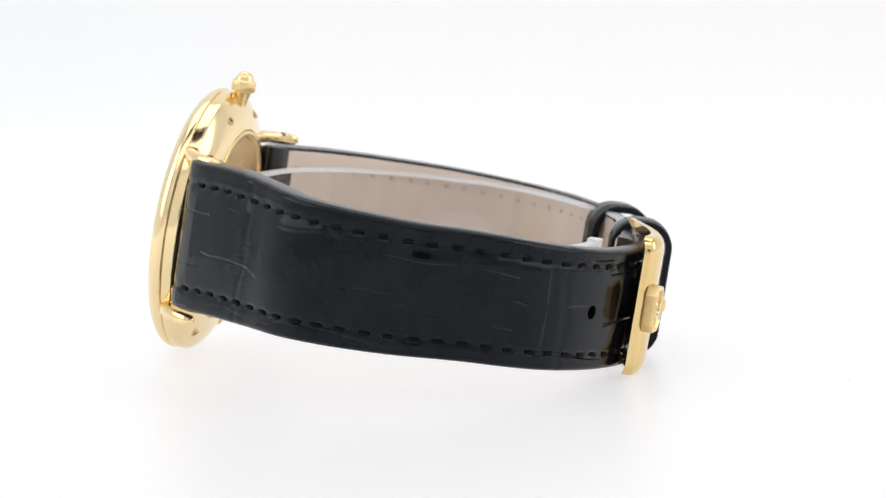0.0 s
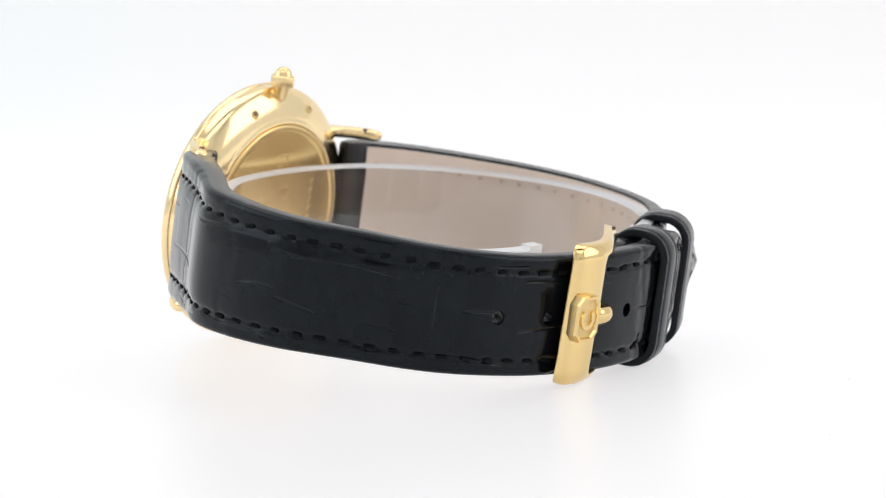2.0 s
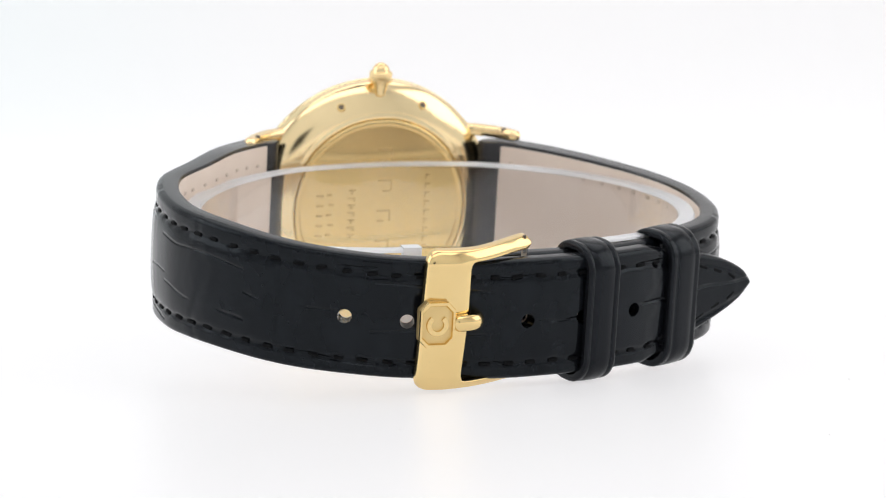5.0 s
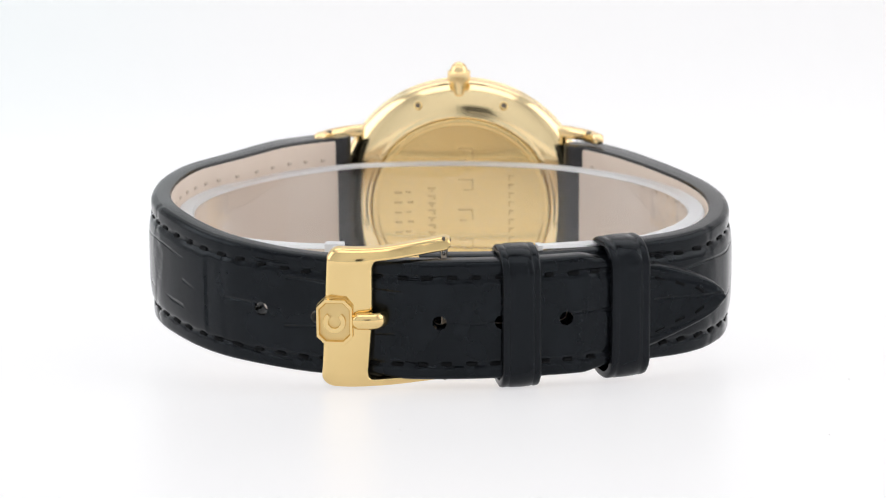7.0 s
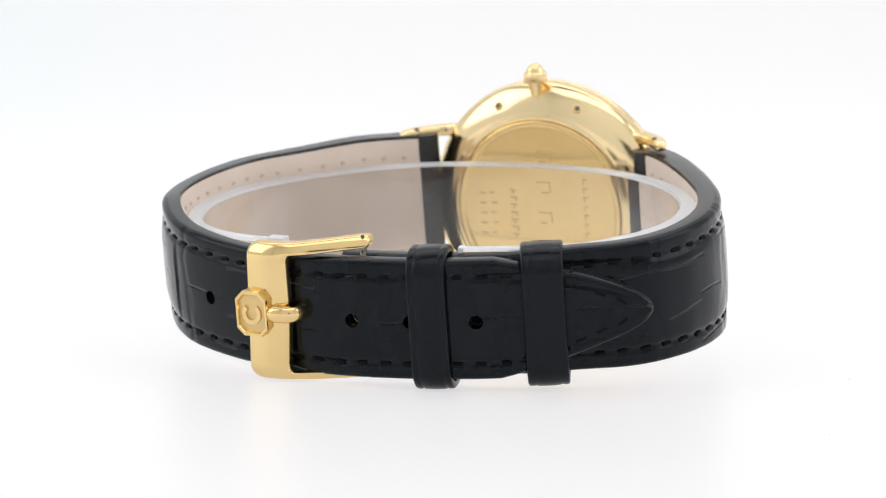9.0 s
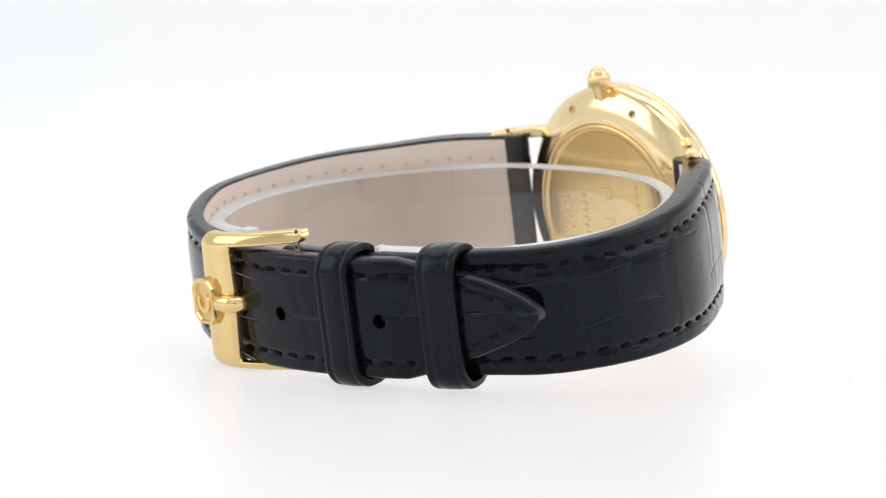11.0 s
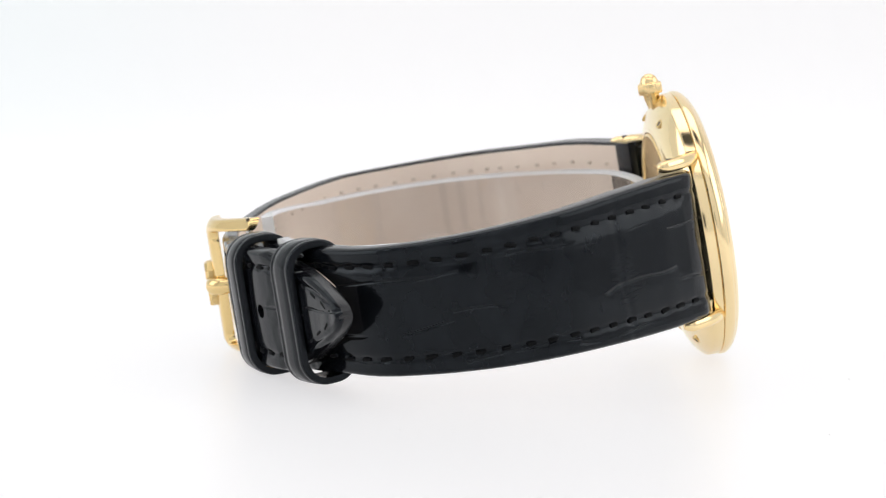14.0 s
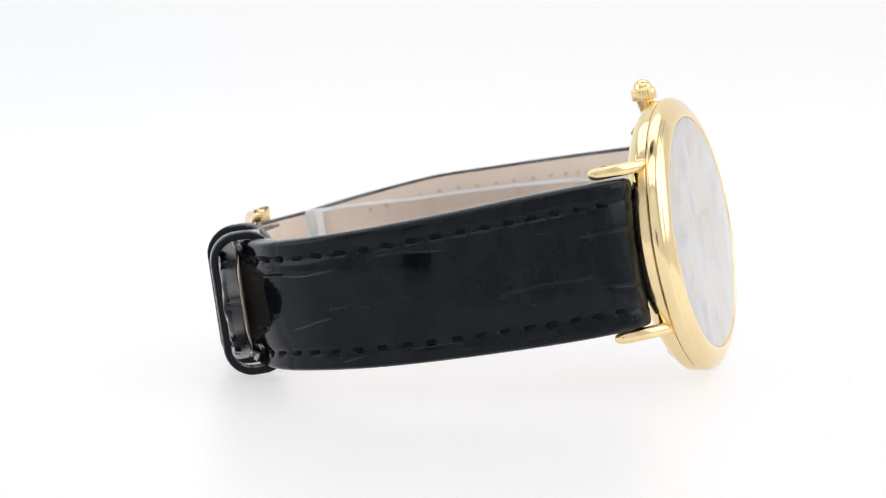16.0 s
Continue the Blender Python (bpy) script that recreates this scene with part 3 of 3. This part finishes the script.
def buckle():
    # one bent plate: outer bar whose ends run on as two arms back to the hinge
    zc = 1.42
    plan_x = [-13.2, -11.0, -9.0, -7.0, -5.0, -2.5, 0.5, 3.4]
    plan_y = [-27.2, -27.75, -27.95, -27.7, -27.1, -25.9, -24.2, -22.7]

    def bend(x):
        _, q = BEND
        return float(np.interp(x, q[:, 0], q[:, 1]))

    def skew(x, z):
        """The worn frame sits a little aslant: its bar leans towards the hinge at the top."""
        return 0.05 * z * min(1.0, max(0.0, -x / 7))

    BEND = catmull(list(zip(plan_x, plan_y)), 0.2)
    half, left, gap, slot = 8.4, -12.5, 6.95, -7.0
    pairs = []
    for x in np.linspace(2.1, -6.4, 26):
        f = (2.1 - x) / 8.5
        lift = 0.6 * (1 - math.sqrt(1 - (1 - min(1, (2.1 - x) / 0.9)) ** 2))
        pairs.append(((x, half + 0.3 * (1 - f) - lift), (x, gap + 0.2 * (1 - f) + lift * 0.7)))
    for k in range(1, 17):
        a, b = math.pi / 2 * k / 16, math.pi / 2 * max(0, k - 6) / 10
        outer = (-6.4 + (left + 7.9) * k / 6, half) if k < 6 else (left + 1.5 - 1.5 * math.sin(b), half - 1.5 + 1.5 * math.cos(b))
        pairs.append((outer, (-6.4 + (slot + 6.4) * math.sin(a), gap - 0.95 + 0.95 * math.cos(a))))
    pairs = [((max(o[0], left), o[1]), i) for o, i in pairs]
    for z in np.linspace(half - 1.9, 0, 12):
        pairs.append(((left, z), (slot + 0.25 * (1 - abs(z) / 6), min(z, gap - 1.0))))
    pairs += [((o[0], -o[1]), (i[0], -1.06 * i[1])) for o, i in reversed(pairs[:-1])]
    bm = bmesh.new()
    rows = []
    for o, i in pairs:
        row = []
        for e, h in ((0, -0.5), (0.02, -0.25), (0.05, -0.1), (0.09, -0.04), (0.15, -0.01), (0.25, 0.01), (0.37, 0.025), (0.5, 0.03), (0.63, 0.025), (0.75, 0.01), (0.85, -0.01), (0.91, -0.04), (0.95, -0.1), (0.98, -0.25), (1, -0.5)):
            x, z = o[0] + (i[0] - o[0]) * e, o[1] + (i[1] - o[1]) * e
            roll = 0.7 * max(0.0, (abs(z) - 6.6) / 1.7) ** 2
            row.append(bm.verts.new((x + skew(x, z), bend(x) - h + roll, zc + z)))
        for e in (1, 0):
            x, z = o[0] + (i[0] - o[0]) * e, o[1] + (i[1] - o[1]) * e
            row.append(bm.verts.new((x + skew(x, z), bend(x) + 1.15 + 0.7 * max(0.0, (abs(z) - 6.6) / 1.7) ** 2, zc + z)))
        rows.append(row)
    m = len(rows[0])
    for u, v in zip(rows, rows[1:]):
        for j in range(m):
            bm.faces.new((u[j], u[(j + 1) % m], v[(j + 1) % m], v[j]))
    bm.faces.new(rows[0])
    bm.faces.new(rows[-1])
    ob = part("buckle", bm, GOLD_BUCKLE, watch, "polished gold buckle frame", 60)
    # solid plugs; their dark colour paints the shade inside the holes
    for sz in (-1, 1):
        part("pin_hole", rod((1.3, -22.9, zc + sz * 7.8), (1.3, -22.9, zc + sz * 8.71), 0.2, 14), PIT, ob)
    part("hinge_pin", rod((1.3, -22.9, zc - 7.3), (1.3, -22.9, zc + 7.3), 0.45, 16), STEEL, ob)
    # tongue through the hole and over the bar
    _, c = catmull([(1.2, -22.3), (-2.8, -23.6), (-5.3, -25.4), (-5.75, -27.3), (-6.5, -28.25), (-8.2, -28.4), (-9.3, -28.2)], 0.3)
    bm = bmesh.new()
    rows = []
    for k, p in enumerate(c):
        f = min(1, (len(c) - 1 - k) / 3)
        r = 1.05 * (0.6 + 0.4 * f)
        d = c[min(k + 1, len(c) - 1)] - c[max(k - 1, 0)]
        d = d / np.linalg.norm(d)
        rows.append([bm.verts.new((p[0] - d[1] * r * 0.75 * math.cos(a), p[1] + d[0] * r * 0.75 * math.cos(a), zc + 0.05 + r * math.sin(a))) for a in np.linspace(0, 2 * math.pi, 12, endpoint=False)])
    for u, v in zip(rows, rows[1:]):
        for j in range(12):
            bm.faces.new((u[j], u[(j + 1) % 12], v[(j + 1) % 12], v[j]))
    bm.faces.new(rows[0])
    bm.faces.new(rows[-1])
    part("tongue", bm, GOLD_BUCKLE, ob, "gold buckle tongue", 60)
    # eight-sided plaque with a raised open ring
    w, h, k = 2.15, 2.75, 0.95
    octo = [(-w, -h + k), (-w + k, -h), (w - k, -h), (w, -h + k), (w, h - k), (w - k, h), (-w + k, h), (-w, h - k)]
    mat = pose(-11.1, -27.8, zc, 0, 0, -3)
    bm = prism(octo, -0.75, 0.4, 0.08)
    bm.transform(mat)
    part("plaque", bm, GOLD_DARK, ob, "eight-sided gold plaque with a raised mark", 30)
    rim = bmesh.new()
    a = [[rim.verts.new((x * f, y, z * f)) for x, z in octo] for f, y in ((1.0, -0.68), (0.97, -1.02), (0.85, -1.02), (0.79, -0.72))]
    for u, v in zip(a, a[1:]):
        for j in range(8):
            rim.faces.new((u[j], u[(j + 1) % 8], v[(j + 1) % 8], v[j]))
    rim.transform(mat)
    part("plaque_rim", rim, GOLD_BUCKLE, ob, "", 20)
    arc = bmesh.new()
    rows = []
    for j in range(29):
        t = radians(130 + 280 * j / 28)
        rows.append([arc.verts.new((r * math.cos(t), y, r * math.sin(t))) for r, y in ((0.7, -0.72), (0.75, -1.0), (1.28, -1.0), (1.35, -0.72))])
    for u, v in zip(rows, rows[1:]):
        for j in range(3):
            arc.faces.new((u[j], u[j + 1], v[j + 1], v[j]))
    arc.faces.new(rows[0])
    arc.faces.new(rows[-1])
    arc.transform(mat)
    part("mark", arc, GOLD_BUCKLE, ob, "", 30)


buckle()


# ---- the clear cuff inside the strap ----
def cuff():
    pts = [(-10.8, -20.0), (-16.5, -19.6), (-22.5, -17.0), (-28.0, -12.0), (-31.0, -6.0), (-32.0, 0.5), (-30.6, 7.3), (-26.9, 13.5), (-21.0, 19.2), (-13.0, 23.6), (-4.0, 25.3), (5.0, 25.3), (14.0, 23.4),
           (22.0, 18.8), (27.6, 13.0), (30.6, 6.5), (31.5, 0.5), (30.3, -5.5), (27.0, -11.0), (21.5, -15.6), (15.5, -18.3), (12.2, -19.3)]
    s, c = catmull(pts, 0.8)
    d, n = normals(c)
    ob = tagged(new("display_cuff"), "clear plastic display cuff holding the strap open", "watch stand")

    def top_edge(p):
        return float(np.interp(p[1], [-20, -13, 25], [8.4 if p[0] > 0 else 8.35, 7.55, 6.9]))

    def strip(name, section, mat, label):
        bm = bmesh.new()
        rows = []
        for p, nn in zip(c, n):
            zt, zb = top_edge(p), -4.6
            inner = float(np.interp(abs(p[0]), [12, 28], [0.55, 1.4]))  # the wall is moulded thicker at the ends of the oval
            rows.append([bm.verts.new((p[0] + nn[0] * (a if a < 0 else inner - a), p[1] + nn[1] * (a if a < 0 else inner - a), (zt if top else zb) + z)) for a, z, top in section])
        k = len(section)
        for u, v in zip(rows, rows[1:]):
            for j in range(k):
                bm.faces.new((u[j], u[(j + 1) % k], v[(j + 1) % k], v[j]))
        bm.faces.new(rows[0])
        bm.faces.new(rows[-1])
        part(name, bm, mat, ob, label, 30).visible_shadow = False

    strip("band", ((-0.7, 0, 0), (0, 0, 0), (0, -0.4, 1), (-0.7, -0.4, 1)), PLASTIC, "clear plastic band")
    strip("rim", ((-0.7, -0.38, 1), (0, -0.38, 1), (0.2, 0, 1), (-0.5, 0, 1)), FROSTED, "frosted sawn rim")
    for k, q in ((0, -1), (-1, 1)):
        p, nn, dd = c[k], n[k], d[k] * q
        zt, lift, long = top_edge(p), 0.2 if k == 0 else 0.03, 2.0 if k == 0 else 0.4
        bm = bmesh.new()
        quad = [[bm.verts.new((p[0] + nn[0] * a + dd[0] * f, p[1] + nn[1] * a + dd[1] * f, z)) for a, z in ((-0.8, -4.6), (0.65, -4.6), (0.65, zt + lift), (-0.8, zt + lift))] for f in (-long, 0.2)]
        for j in range(4):
            bm.faces.new((quad[0][j], quad[0][(j + 1) % 4], quad[1][(j + 1) % 4], quad[1][j]))
        bm.faces.new(quad[0])
        bm.faces.new(quad[1])
        part("sawn_end", bm, SAWN, ob, "frosted sawn end").visible_shadow = False
    return ob


holder = cuff()


# ---- specks of dust that lie on the acrylic ----
def dust():
    bm = bmesh.new()
    for x, y, r in ((0.0484, -0.0168, 0.00008), (0.0417, -0.0564, 0.0001), (-0.0047, -0.0531, 0.00009), (0.0479, 0.008, 0.00007), (0.0127, -0.0901, 0.00008)):
        one = bmesh.new()
        bmesh.ops.create_icosphere(one, subdivisions=1, radius=r)
        bmesh.ops.scale(one, vec=(1.5, 1, 0.5), verts=one.verts)
        one.transform(pose(x, y, r * 0.5, 0, 0, random.uniform(0, 180)))
        join(bm, one)
    tagged(finish("dust", bm, INK, smooth=0, lean=False), "tiny grey dust specks lying on white acrylic", "dust", kind="stuff")


dust()


# ---- motion: both turn together on the spot ----
def motions():
    rows = []
    for k in range(33):
        t = k / 2
        turn = 1.3617 - 0.2017 * t - 0.000135 * (t - 8) ** 2
        rows.append((t, pose(0, 0, 0, 0, 0, math.degrees(turn))))
    walk(watch, rows)
    walk(holder, rows)


motions()
